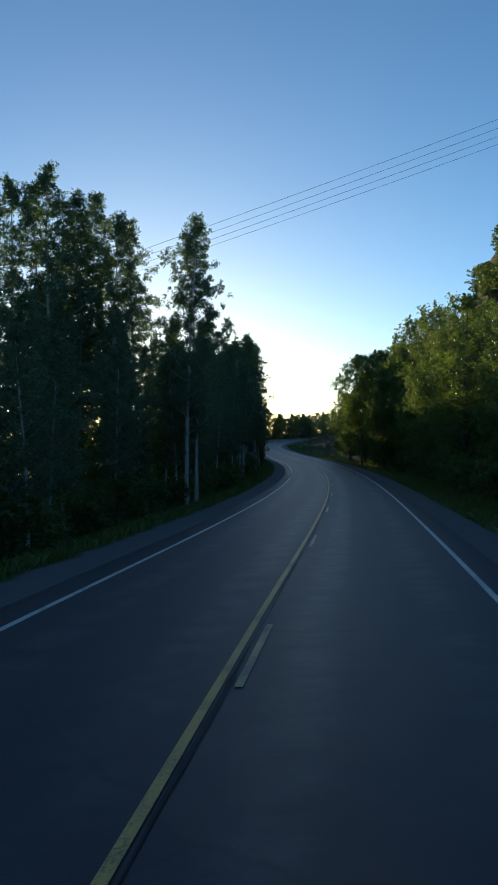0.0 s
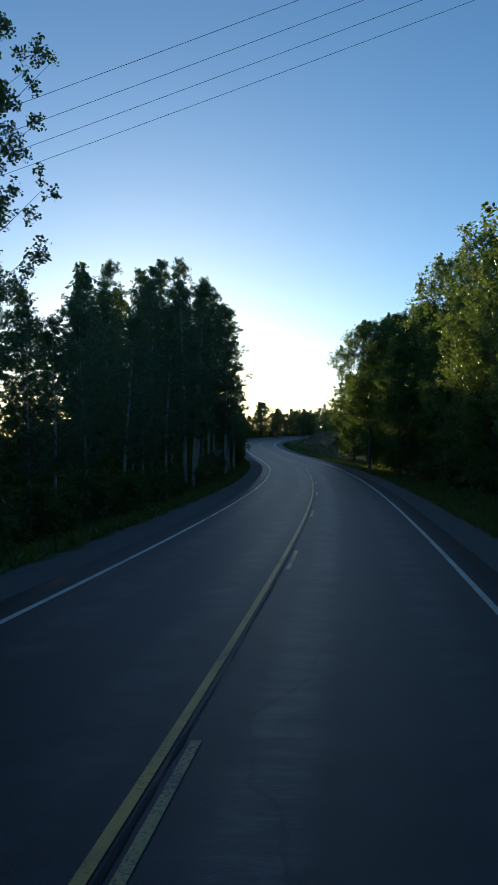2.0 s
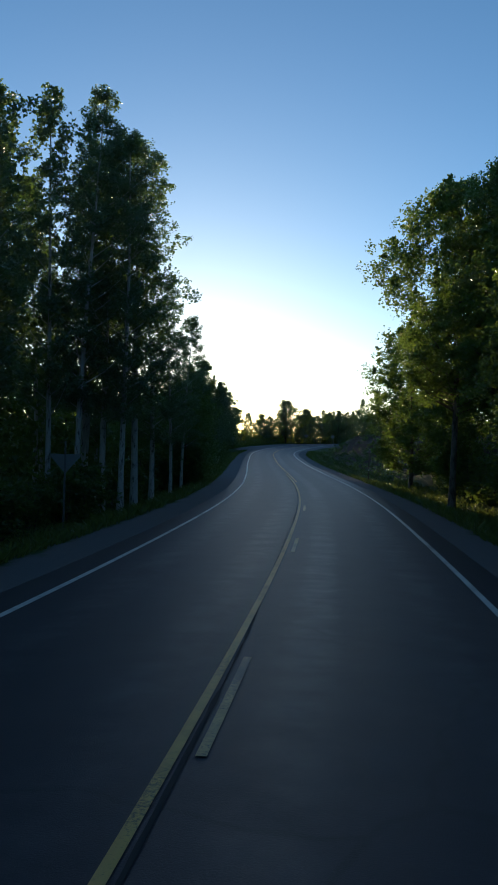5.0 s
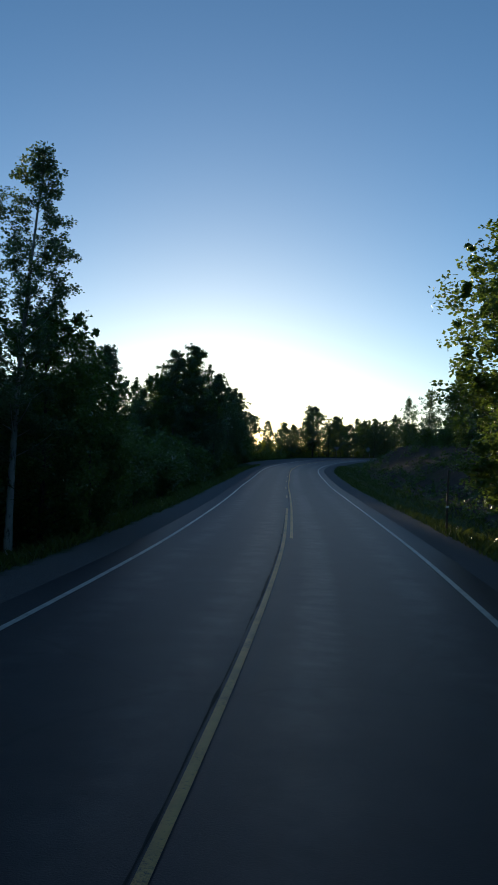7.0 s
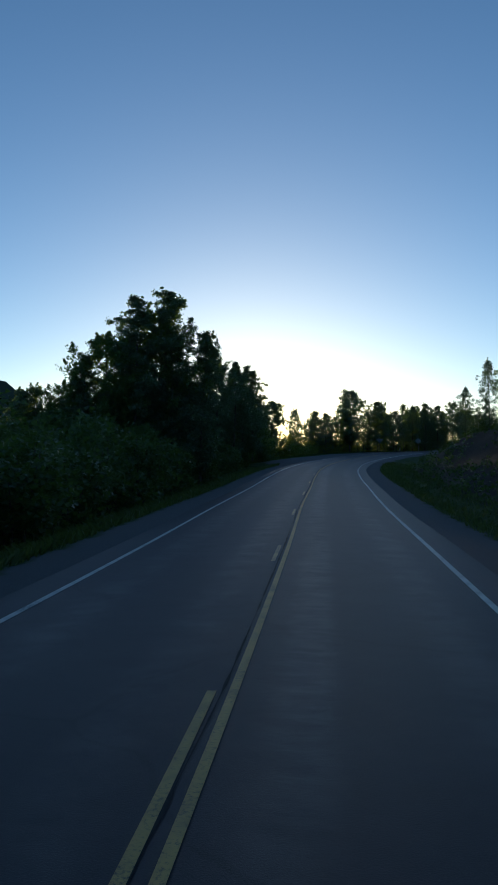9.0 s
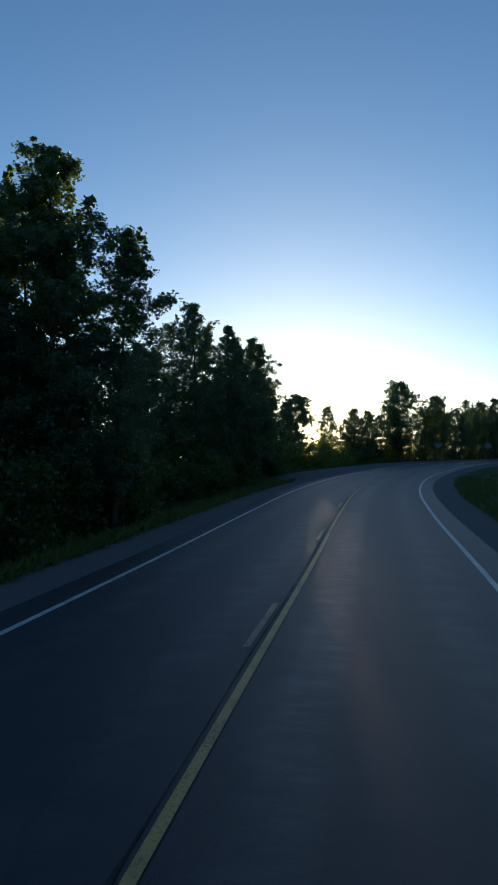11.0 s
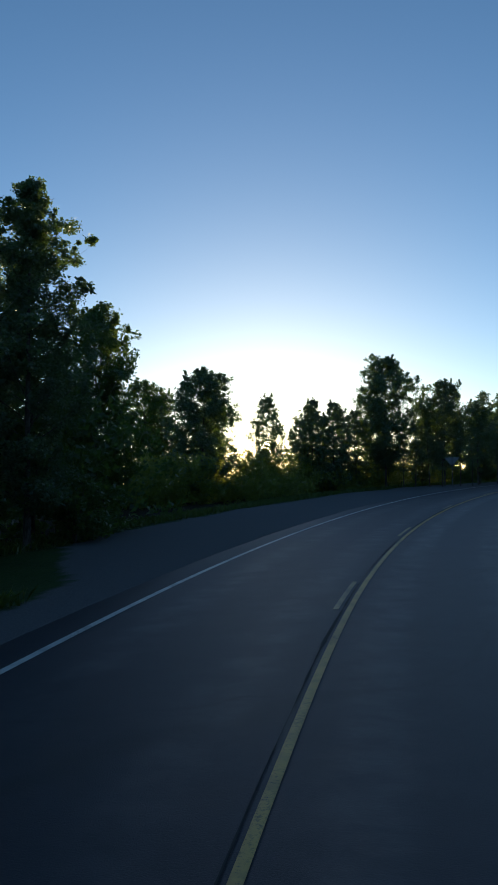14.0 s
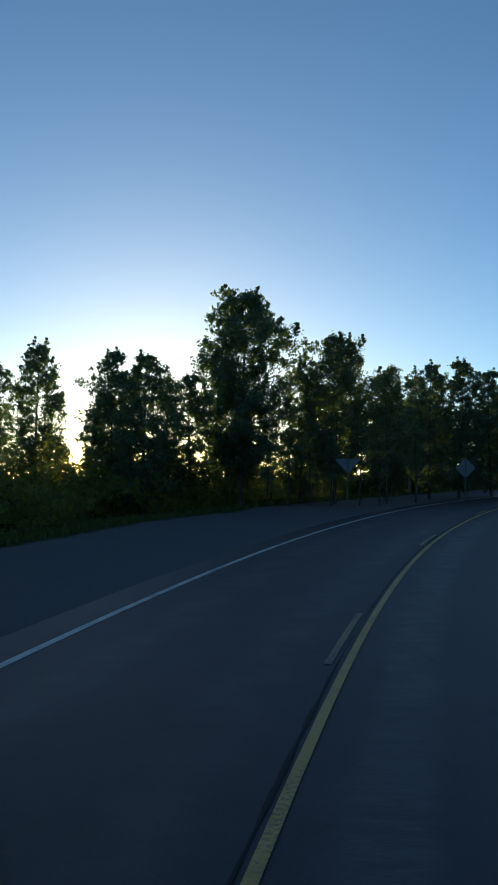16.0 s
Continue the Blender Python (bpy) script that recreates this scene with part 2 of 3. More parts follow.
def ground_material():
    m, n, l, p = material("verge soil and grass")
    d, s, uv = road_coords(n, l)
    pos = n.new("ShaderNodeNewGeometry").outputs["Position"]
    fine = grain(n, l, pos, 9, 6, 0.7)
    mid = grain(n, l, pos, 0.7, 5, 0.6)
    gravel = ramp(n, [(0.3, (0.10, 0.094, 0.094)), (0.55, (0.165, 0.157, 0.155)), (0.8, (0.25, 0.24, 0.23))])
    l.new(grain(n, l, pos, 28, 4, 0.8), gravel.inputs[0])
    grass = ramp(n, [(0.3, (0.018, 0.035, 0.008)), (0.55, (0.05, 0.085, 0.018)), (0.8, (0.11, 0.12, 0.035))])
    l.new(arith(n, l, "MULTIPLY_ADD", fine, 0.6, arith(n, l, "MULTIPLY", mid, 0.4)), grass.inputs[0])
    litter = ramp(n, [(0.3, (0.02, 0.017, 0.01)), (0.7, (0.06, 0.048, 0.025))])
    l.new(fine, litter.inputs[0])
    soil = ramp(n, [(0.3, (0.028, 0.022, 0.018)), (0.55, (0.055, 0.042, 0.034)), (0.8, (0.095, 0.075, 0.06))])
    l.new(arith(n, l, "MULTIPLY_ADD", fine, 0.5, arith(n, l, "MULTIPLY", mid, 0.5)), soil.inputs[0])
    a = arith(n, l, "ABSOLUTE", d)
    wobble = arith(n, l, "MULTIPLY_ADD", mid, 1.6, -0.8)
    aw = arith(n, l, "ADD", a, wobble)
    # the wide gravel pull-out beside the curve
    pull = arith(n, l, "MULTIPLY", spread(n, l, s, 232, 244), spread(n, l, d, 0, -1))
    edge = arith(n, l, "MULTIPLY_ADD", pull, 4.6, 5.8)
    g = spread(n, l, arith(n, l, "SUBTRACT", aw, edge), -0.25, 0.25)
    col = mixed(n, l, g, gravel.outputs[0], grass.outputs[0])
    wood = spread(n, l, aw, 10.0, 12.0)
    col = mixed(n, l, wood, col, litter.outputs[0])
    # bare cut bank
    cut = arith(n, l, "MULTIPLY", spread(n, l, arith(n, l, "ADD", s, arith(n, l, "MULTIPLY", wobble, 6)), 136, 150), spread(n, l, s, 236, 220))
    side = arith(n, l, "MULTIPLY", spread(n, l, arith(n, l, "ADD", d, wobble), 7.6, 8.8), spread(n, l, arith(n, l, "ADD", d, wobble), 17, 15))
    tuft = spread(n, l, grain(n, l, pos, 0.45, 5, 0.7), 0.62, 0.5)
    col = mixed(n, l, arith(n, l, "MULTIPLY", arith(n, l, "MULTIPLY", cut, side), tuft), col, soil.outputs[0])
    l.new(col, p.inputs["Base Color"])
    p.inputs["Roughness"].default_value = 0.95
    p.inputs["Specular IOR Level"].default_value = 0.15
    bumped(n, l, arith(n, l, "ADD", fine, mid), 0.8, 0.06, p)
    return m


def leaf_material(name, dark, light, glow, thin=0.35):
    """Leaves that let some light through; the colour varies leaf by leaf and tree by tree."""
    m, n, l, p = material(name)
    geo = n.new("ShaderNodeNewGeometry")
    info = n.new("ShaderNodeObjectInfo")
    f = arith(n, l, "MULTIPLY_ADD", geo.outputs["Random Per Island"], 0.7, arith(n, l, "MULTIPLY", info.outputs["Random"], 0.3))
    col = mixed(n, l, f, dark, light)
    l.new(col, p.inputs["Base Color"])
    p.inputs["Roughness"].default_value = 0.42
    p.inputs["Specular IOR Level"].default_value = 0.5
    tr = n.new("ShaderNodeBsdfTranslucent")
    l.new(mixed(n, l, f, tuple(c * 0.8 for c in glow), glow), tr.inputs["Color"])
    mx = n.new("ShaderNodeMixShader")
    mx.inputs[0].default_value = thin
    l.new(p.outputs[0], mx.inputs[1])
    l.new(tr.outputs[0], mx.inputs[2])
    l.new(mx.outputs[0], n["Material Output"].inputs["Surface"])
    return m


def bark_material(name, pale, dark, knots):
    m, n, l, p = material(name)
    co = n.new("ShaderNodeTexCoord").outputs["Object"]
    mp = n.new("ShaderNodeMapping")
    mp.inputs["Scale"].default_value = (6, 6, 1.6)
    l.new(co, mp.inputs["Vector"])
    marks = grain(n, l, mp.outputs["Vector"], 1.2, 6, 0.75)
    r = ramp(n, [(knots, dark), (knots + 0.12, pale), (0.9, tuple(c * 1.15 for c in pale))])
    l.new(marks, r.inputs[0])
    l.new(r.outputs[0], p.inputs["Base Color"])
    p.inputs["Roughness"].default_value = 0.9
    bumped(n, l, marks, 0.6, 0.03, p)
    return m


def plain(name, colour, rough=0.6, metal=0.0, vary=0.3, scale=6.0):
    m, n, l, p = material(name)
    co = n.new("ShaderNodeTexCoord").outputs["Object"]
    f = grain(n, l, co, scale, 5, 0.65)
    l.new(mixed(n, l, f, tuple(c * (1 - vary) for c in colour), tuple(min(c * (1 + vary), 1) for c in colour)), p.inputs["Base Color"])
    l.new(arith(n, l, "MULTIPLY_ADD", f, 0.2, rough - 0.1), p.inputs["Roughness"])
    p.inputs["Metallic"].default_value = metal
    return m


ASPH = asphalt_material()
WHITE = paint_material("worn white road paint", (0.66, 0.65, 0.60), (0.09, 0.09, 0.09), 0.36)
YELLOW = paint_material("worn yellow road paint", (0.64, 0.38, 0.085), (0.11, 0.085, 0.05), 0.38)
YELLOW_OLD = paint_material("faded yellow road paint", (0.46, 0.32, 0.11), (0.08, 0.072, 0.06), 0.44)
TAR = plain("black crack filler", (0.028, 0.028, 0.029), 0.8, 0.0, 0.3, 14)
TAR.node_tree.nodes["Principled BSDF"].inputs["Specular IOR Level"].default_value = 0.25
GROUND = ground_material()
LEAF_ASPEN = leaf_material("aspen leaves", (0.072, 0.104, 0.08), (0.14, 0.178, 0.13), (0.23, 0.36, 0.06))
LEAF_BROAD = leaf_material("cottonwood leaves", (0.038, 0.075, 0.026), (0.10, 0.165, 0.05), (0.29, 0.42, 0.06))
LEAF_BUSH = leaf_material("alder and willow leaves", (0.03, 0.058, 0.02), (0.07, 0.105, 0.036), (0.25, 0.36, 0.05))
# bush leaves again, brighter and yellower: the sun's backlight is put into the colour
LEAF_BACKLIT = leaf_material("willow leaves with backlight in the colour", (0.05, 0.08, 0.02), (0.10, 0.13, 0.03), (0.5, 0.55, 0.08), 0.42)
GRASS = leaf_material("roadside grass", (0.04, 0.075, 0.016), (0.10, 0.14, 0.035), (0.22, 0.27, 0.05))
BARK_PALE = bark_material("pale aspen bark", (0.4, 0.39, 0.36), (0.05, 0.045, 0.04), 0.36)
BARK_DARK = bark_material("grey-brown bark", (0.14, 0.12, 0.10), (0.05, 0.04, 0.035), 0.42)
STEEL = plain("dull galvanised steel", (0.14, 0.145, 0.15), 0.7, 0.3, 0.2, 14)
SIGN_BACK = plain("dull weathered aluminium sign back", (0.2, 0.21, 0.22), 0.7, 0.2, 0.2, 5)
POST_WOOD = plain("weathered brown post", (0.10, 0.075, 0.055), 0.85, 0, 0.35, 12)
REFLECTOR = plain("white reflector", (0.75, 0.75, 0.72), 0.3, 0, 0.1, 20)
WIRE = plain("dark aluminium cable", (0.12, 0.12, 0.13), 0.5, 0.5, 0.1, 3)
HILL = plain("distant forest", (0.03, 0.042, 0.025), 0.95, 0, 0.5, 0.02)


# ---------------------------------------------------------------- mesh helpers
def mesh(name, verts, faces, mat, uvs=None, shade=False):
    me = bpy.data.meshes.new(name)
    me.from_pydata([tuple(v) for v in verts], [], faces)
    if uvs is not None:
        layer = me.uv_layers.new(name="UVMap")
        idx = np.empty(len(me.loops), dtype=np.int32)
        me.loops.foreach_get("vertex_index", idx)
        layer.data.foreach_set("uv", np.asarray(uvs, dtype=np.float32)[idx].ravel())
    me.materials.append(mat)
    if shade:
        me.polygons.foreach_set("use_smooth", [True] * len(me.polygons))
    return me


def quads(name, corners, mat):
    """A mesh of separate leaves; corners is an array n x 3 or 4 x 3."""
    k, w = corners.shape[:2]
    me = bpy.data.meshes.new(name)
    me.vertices.add(k * w)
    me.vertices.foreach_set("co", corners.astype(np.float32).ravel())
    me.loops.add(k * w)
    me.loops.foreach_set("vertex_index", np.arange(k * w, dtype=np.int32))
    me.polygons.add(k)
    me.polygons.foreach_set("loop_start", np.arange(0, k * w, w, dtype=np.int32))
    me.update(calc_edges=True)
    me.validate()
    me.materials.append(mat)
    return me


def part(name, me, parent, label=""):
    ob = new(name, me)
    ob.parent = parent
    return tagged(ob, label) if label else ob


def strip(name, d0, d1, y0, y1, step, lift, mat, thick=0.0):
    """A band of the road between two offsets, draped over the crown, with its sides turned down."""
    verts, uvs, faces = [], [], []
    k = max(int((y1 - y0) / step + 0.5), 1)
    cols = [d0 + (d1 - d0) * i / max(int((d1 - d0) / 0.9), 1) for i in range(max(int((d1 - d0) / 0.9), 1) + 1)]
    prof = [(d, 0) for d in cols]
    if thick:
        prof = [(d0 - thick, -thick)] + prof + [(d1 + thick, -thick)]
    w = len(prof)
    for i in range(k + 1):
        y = y0 + (y1 - y0) * i / k
        c, s = centre(y)
        kx = math.sqrt(1 + min(s, 1.2) ** 2)
        for d, dz in prof:
            verts.append((c + d * kx, y, grade(y) + crown(d) + lift + dz))
            uvs.append((d, y))
        if i:
            for j in range(w - 1):
                a = (i - 1) * w + j
                faces.append((a, a + 1, a + w + 1, a + w))
    return mesh(name, verts, faces, mat, uvs, True)


def crown(d):
    return -0.018 * abs(d) + 0.02


def tube(verts, faces, path, radii, sides, close=True):
    """Adds a tapered tube along path."""
    base = len(verts)
    for i, p in enumerate(path):
        q = path[min(i + 1, len(path) - 1)] - path[max(i - 1, 0)]
        q = q.normalized() if q.length > 1e-6 else Vector((0, 0, 1))
        u = q.cross(Vector((0.31, 0.95, 0.05))).normalized()
        v = q.cross(u)
        for s in range(sides):
            a = 2 * math.pi * s / sides
            verts.append(p + (u * math.cos(a) + v * math.sin(a)) * radii[i])
    for i in range(len(path) - 1):
        for s in range(sides):
            a, b = base + i * sides + s, base + i * sides + (s + 1) % sides
            faces.append((a, b, b + sides, a + sides))
    if close:
        faces.append(tuple(base + (len(path) - 1) * sides + s for s in range(sides)))


# ---------------------------------------------------------------- ground
def build_ground():
    ys = [-3200, -1800, -1000, -600, -350, -220] + list(np.arange(-150, 430, 3.0)) + [440, 460, 490, 530, 600, 720, 950, 1300, 1900, 2700, 3600]
    near = list(np.arange(3.0, 26, 1.0)) + list(np.arange(26, 70, 4.0)) + [76, 90, 110, 140, 190, 260, 380, 600, 1000, 1700, 3000]
    ds = sorted({0.0, 4.38, -4.38, 4.6, -4.6, 5.7, -5.7, *near, *[-v for v in near]})
    verts, uvs, faces, w = [], [], [], len(ds)
    for i, y in enumerate(ys):
        for d in ds:
            p = at(d, float(y))
            far = smooth(330, 520, y)
            p.z -= 5.0 * smooth(150, 1200, abs(d)) + far * 3.5
            verts.append(p)
            uvs.append((d, y))
        if i:
            for j in range(w - 1):
                a = (i - 1) * w + j
                faces.append((a, a + 1, a + w + 1, a + w))
    ob = new("ground", mesh("ground", verts, faces, GROUND, uvs, True))
    tagged(ob, "grassy verges, gravel shoulders and woodland floor beside the road", "ground", kind="structure")


build_ground()
road = new("road", strip("road", -ASPHALT, ASPHALT, -60, 425, 2.0, 0.0, ASPH, 0.12))
tagged(road, "worn dark two-lane asphalt road curving through the woods", "road", kind="structure")


def edge_line(d):
    ob = new("edge_line", strip("edge_line", d - 0.06, d + 0.06, -60, 420, 1.5, 0.006, WHITE))
    tagged(ob, "thin worn white edge line painted on the asphalt", "road marking", "edge lines", "structure")


edge_line(-LANE)
edge_line(LANE)
# the double yellow line: one may pass northbound first, southbound after the overlap
line = new("centre_line")
tagged(line, "worn double yellow centre line, solid and broken, on the asphalt", "road marking", kind="structure")
part("solid_line", strip("solid_line", -0.155, -0.06, -60, 148.8, 1.5, 0.006, YELLOW), line)
part("solid_line", strip("solid_line", 0.06, 0.155, 134.6, 420, 1.5, 0.006, YELLOW), line)
for y0 in [109.7 - 12.75 * k for k in range(14)]:
    part("dash", strip("dash", 0.065, 0.155, y0, y0 + 3.05, 1.02, 0.006, YELLOW_OLD), line, "faded yellow dash")
for y0 in [158.2 + 12.1 * k for k in range(21)]:
    part("dash", strip("dash", -0.155, -0.065, y0, y0 + 2.9, 0.97, 0.006, YELLOW_OLD), line, "faded yellow dash")


def tar_seam(d, y0, y1):
    """A ragged strip of dark crack filler along the joint between the lanes."""
    verts, uvs, faces = [], [], []
    k = int((y1 - y0) / 0.25)
    for i in range(k + 1):
        y = y0 + (y1 - y0) * i / k
        c, s = centre(y)
        kx = math.sqrt(1 + min(s, 1.2) ** 2)
        mid = d - 0.2 * smooth(84, 100, y) * smooth(150, 138, y) + 0.02 * noise.noise(Vector((y * 0.3, d, 0)))
        half = max(0.003, 0.012 + 0.025 * noise.noise(Vector((y * 1.7, d, 5))) + 0.025 * noise.noise(Vector((y * 0.22, d, 9))))
        half *= min(1, (y - y0) / 6, (y1 - y) / 6)
        for e in (-half, half):
            verts.append((c + (mid + e) * kx, y, grade(y) + crown(mid) + 0.003))
            uvs.append((mid + e, y))
        if i:
            faces.append((2 * i - 2, 2 * i - 1, 2 * i + 1, 2 * i))
    part("tar_seam", mesh("tar_seam", verts, faces, TAR, uvs, True), road, "ragged strip of black crack filler")


tar_seam(0.0, -40, 330)


# ---------------------------------------------------------------- trees
rng = np.random.default_rng(7)


def leaf_cloud(name, centres, radius, count, size, mat, flat=0.8, core=0, sub=8, tight=0.75, oval=False):
    """Many small leaves gathered in uneven clumps: each clump breaks up into sprigs, and the leaves sit round those."""
    def ball(k, power):
        v = rng.normal(size=(k, 3))
        return v * (rng.uniform(0, 1, k) ** power / np.linalg.norm(v, axis=1))[:, None]

    first = np.repeat(np.arange(len(centres)), sub)
    twig = ball(len(first), 0.42) * radius[first][:, None]
    twig[:, 2] *= flat
    sprig = centres[first] + twig
    reach = radius[first] * rng.uniform(0.28, tight, len(first))
    # bigger sprigs carry more leaves
    share = reach ** 2
    which = rng.choice(len(sprig), count, p=share / share.sum())
    pos = sprig[which] + ball(count, 0.5) * reach[which][:, None]
    if core:
        # larger sprays in the shaded heart of each clump
        inner = rng.integers(0, len(centres), core)
        pos[:core] = centres[inner] + ball(core, 0.5) * radius[inner][:, None] * 0.55
    a = rng.normal(size=(count, 3))
    a[:, 2] *= 0.7
    a /= np.linalg.norm(a, axis=1)[:, None]
    b = np.cross(a, rng.normal(size=(count, 3)))
    b /= np.linalg.norm(b, axis=1)[:, None] + 1e-9
    s = size * rng.uniform(0.65, 1.35, count)
    s[:core] = rng.uniform(1.2, 1.7, core) * size
    s = s[:, None]
    if oval:
        # pointed ovals where single leaves can be told apart
        corners = np.stack([pos - a * s * 0.55, pos + b * s * 0.42 - a * s * 0.08, pos + a * s * 0.6, pos - b * s * 0.42 - a * s * 0.08], 1)
    else:
        corners = np.stack([pos - a * s * 0.5 + b * s * 0.46, pos + a * s * 0.6, pos - a * s * 0.42 - b * s * 0.52], 1)
    return quads(name, corners, mat)


def profile(kind, u):
    """Crown radius, 0 to 1, at height u of the crown."""
    if kind == "aspen":
        return (0.45 + 0.55 * min(u / 0.35, 1)) * max(1 - u ** 1.9, 0.0) ** 0.85 + 0.05
    if kind == "broad":
        return math.sqrt(max(1 - (2 * u - 0.9) ** 2 * 0.82, 0.02)) * (1 if u < 0.7 else 1 - 0.5 * (u - 0.7))
    return math.sqrt(max(1 - u * u, 0.02))


# per kind of tree: limbs, rise of a limb, clump radius over crown radius, clumps along a limb (place, size)
HABIT = {
    "aspen": (54, 0.85, 0.2, ((1.0, 0.85), (0.74, 1.0), (0.46, 0.9))),
    "broad": (104, 0.5, 0.175, ((1.0, 0.9), (0.8, 1.0), (0.58, 1.0))),
    "bush": (26, 0.7, 0.33, ((1.0, 1.0), (0.62, 0.8))),
}


def make_tree(kind, height, spread_m, base, leaves, size, bark, leaf, core, lean=0.0, stems=1, gap=False):
    """One tree about its own base: a tapered trunk with limbs, and a crown of leaves in clumps."""
    tree = new({"aspen": "aspen_tree", "broad": "cottonwood_tree", "bush": "bush"}[kind])
    verts, faces, centres, radii = [], [], [], []
    count, lift, lobe, along = HABIT[kind]
    twigs = np.random.default_rng(int(leaves + 100 * height))
    for st in range(stems):
        ang = rng.uniform(0, 6.28)
        tilt = lean if stems == 1 else rng.uniform(0.08, 0.3)
        foot = Vector((math.cos(ang) * 0.25, math.sin(ang) * 0.25, -0.25)) if stems > 1 else Vector((0, 0, -0.3))
        h = height * (1 if st == 0 else rng.uniform(0.6, 0.95))
        r0 = (0.0062 if kind == "aspen" else 0.0085) * h + 0.018
        path, wob = [], rng.uniform(0, 6.28, 2)
        for i in range(9):
            u = i / 8
            bend = tilt * h * (u ** 1.4) * (0.5 if stems == 1 else 0.6)
            sway = 0.012 * h * math.sin(3.5 * u + wob[0]) * u
            path.append(foot + Vector((math.cos(ang) * bend + sway, math.sin(ang) * bend + 0.012 * h * math.sin(3 * u + wob[1]) * u, u * h)))
        rad = [r0 * (1.35 if i == 0 else 1.0) * (1 - 0.93 * (i / 8) ** 1.1) + 0.008 for i in range(9)]
        tube(verts, faces, path, rad, (9 if leaves > 8000 else 6) if stems == 1 else 4)
        ph = rng.uniform(0, 6.28, 3)

        def bulge(a, uc, ph=ph):
            k = 0.6 if kind == "broad" else 1.0
            return 0.86 + k * (0.2 * math.sin(2 * a + ph[0] + 3 * uc) + 0.18 * math.sin(3 * a + ph[1] - 9 * uc) + 0.12 * math.sin(17 * uc + ph[2]))

        limbs = int(count / stems * (0.6 if leaves < 3000 and stems == 1 else 1))
        for j in range(limbs):
            u = base + (1 - base) * ((j + rng.uniform(0, 1)) / limbs) ** (0.95 if kind == "aspen" else 1.2)
            uc = (u - base) / (1 - base)
            i = min(int(u * 8), 7)
            p0 = path[i].lerp(path[i + 1], u * 8 - i)
            a = j * 2.4 + rng.uniform(-0.5, 0.5)
            reach = spread_m * profile(kind, uc) * math.sqrt(rng.uniform(0.22, 1.0)) * bulge(a, uc) / (1 if stems == 1 else 1.4)
            tip = p0 + Vector((math.cos(a) * reach, math.sin(a) * reach, lift * reach))
            midp = p0.lerp(tip, 0.5) + Vector((0, 0, -0.08 * reach))
            rl = max(0.012, r0 * 0.3 * (1 - 0.8 * uc))
            tube(verts, faces, [p0, midp, tip], [rl, rl * 0.6, rl * 0.2], 3, False)
            fat = lobe * spread_m * (0.5 + 0.55 * profile(kind, uc) if kind == "broad" else 1 - 0.4 * uc if kind == "aspen" else 1)
            for f, g in along:
                centres.append((p0.lerp(tip, f) if f != 0.62 else midp.lerp(tip, 0.3)) + Vector(rng.uniform(-0.25, 0.25, 3)))
                radii.append(fat * g * rng.uniform(0.6, 1.3))
            if leaves > 10000 and uc > 0.2 and j % 2:
                # upright shoots that break the outline
                for k in range(int(twigs.integers(1, 4))):
                    centres.append(tip + Vector((twigs.uniform(-0.1, 0.1), twigs.uniform(-0.1, 0.1), 0.5 * fat + 0.2 * k)))
                    radii.append(twigs.uniform(0.16, 0.26) * (1 - 0.2 * k))
        # thin leaders above the crown
        for j in range(1 if stems > 1 else 6):
            up = Vector((rng.uniform(-0.16, 0.16), rng.uniform(-0.16, 0.16), 0)) * (spread_m * (0.4 + 0.2 * j))
            centres.append(path[-1] + Vector((up.x, up.y, (0.008 - 0.016 * j) * h)))
            radii.append(rng.uniform(0.07, 0.11) * spread_m)
    if gap:
        # a window between the limbs, thinning out towards the ground
        keep = [not (0.75 < c.x < 2.1 and 0.5 < c.z < 5.2) or (c.z < 4.1 and twigs.uniform() < 0.72) for c in centres]
        centres = [c for c, ok in zip(centres, keep) if ok]
        radii = [min(r, 0.66) for r, ok in zip(radii, keep) if ok]
    part("trunk", mesh("trunk", verts, faces, bark, None, True), tree)
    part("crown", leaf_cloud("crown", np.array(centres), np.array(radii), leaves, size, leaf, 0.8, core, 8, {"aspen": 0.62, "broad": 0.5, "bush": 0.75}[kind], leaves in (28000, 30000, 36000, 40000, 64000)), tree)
    return tree


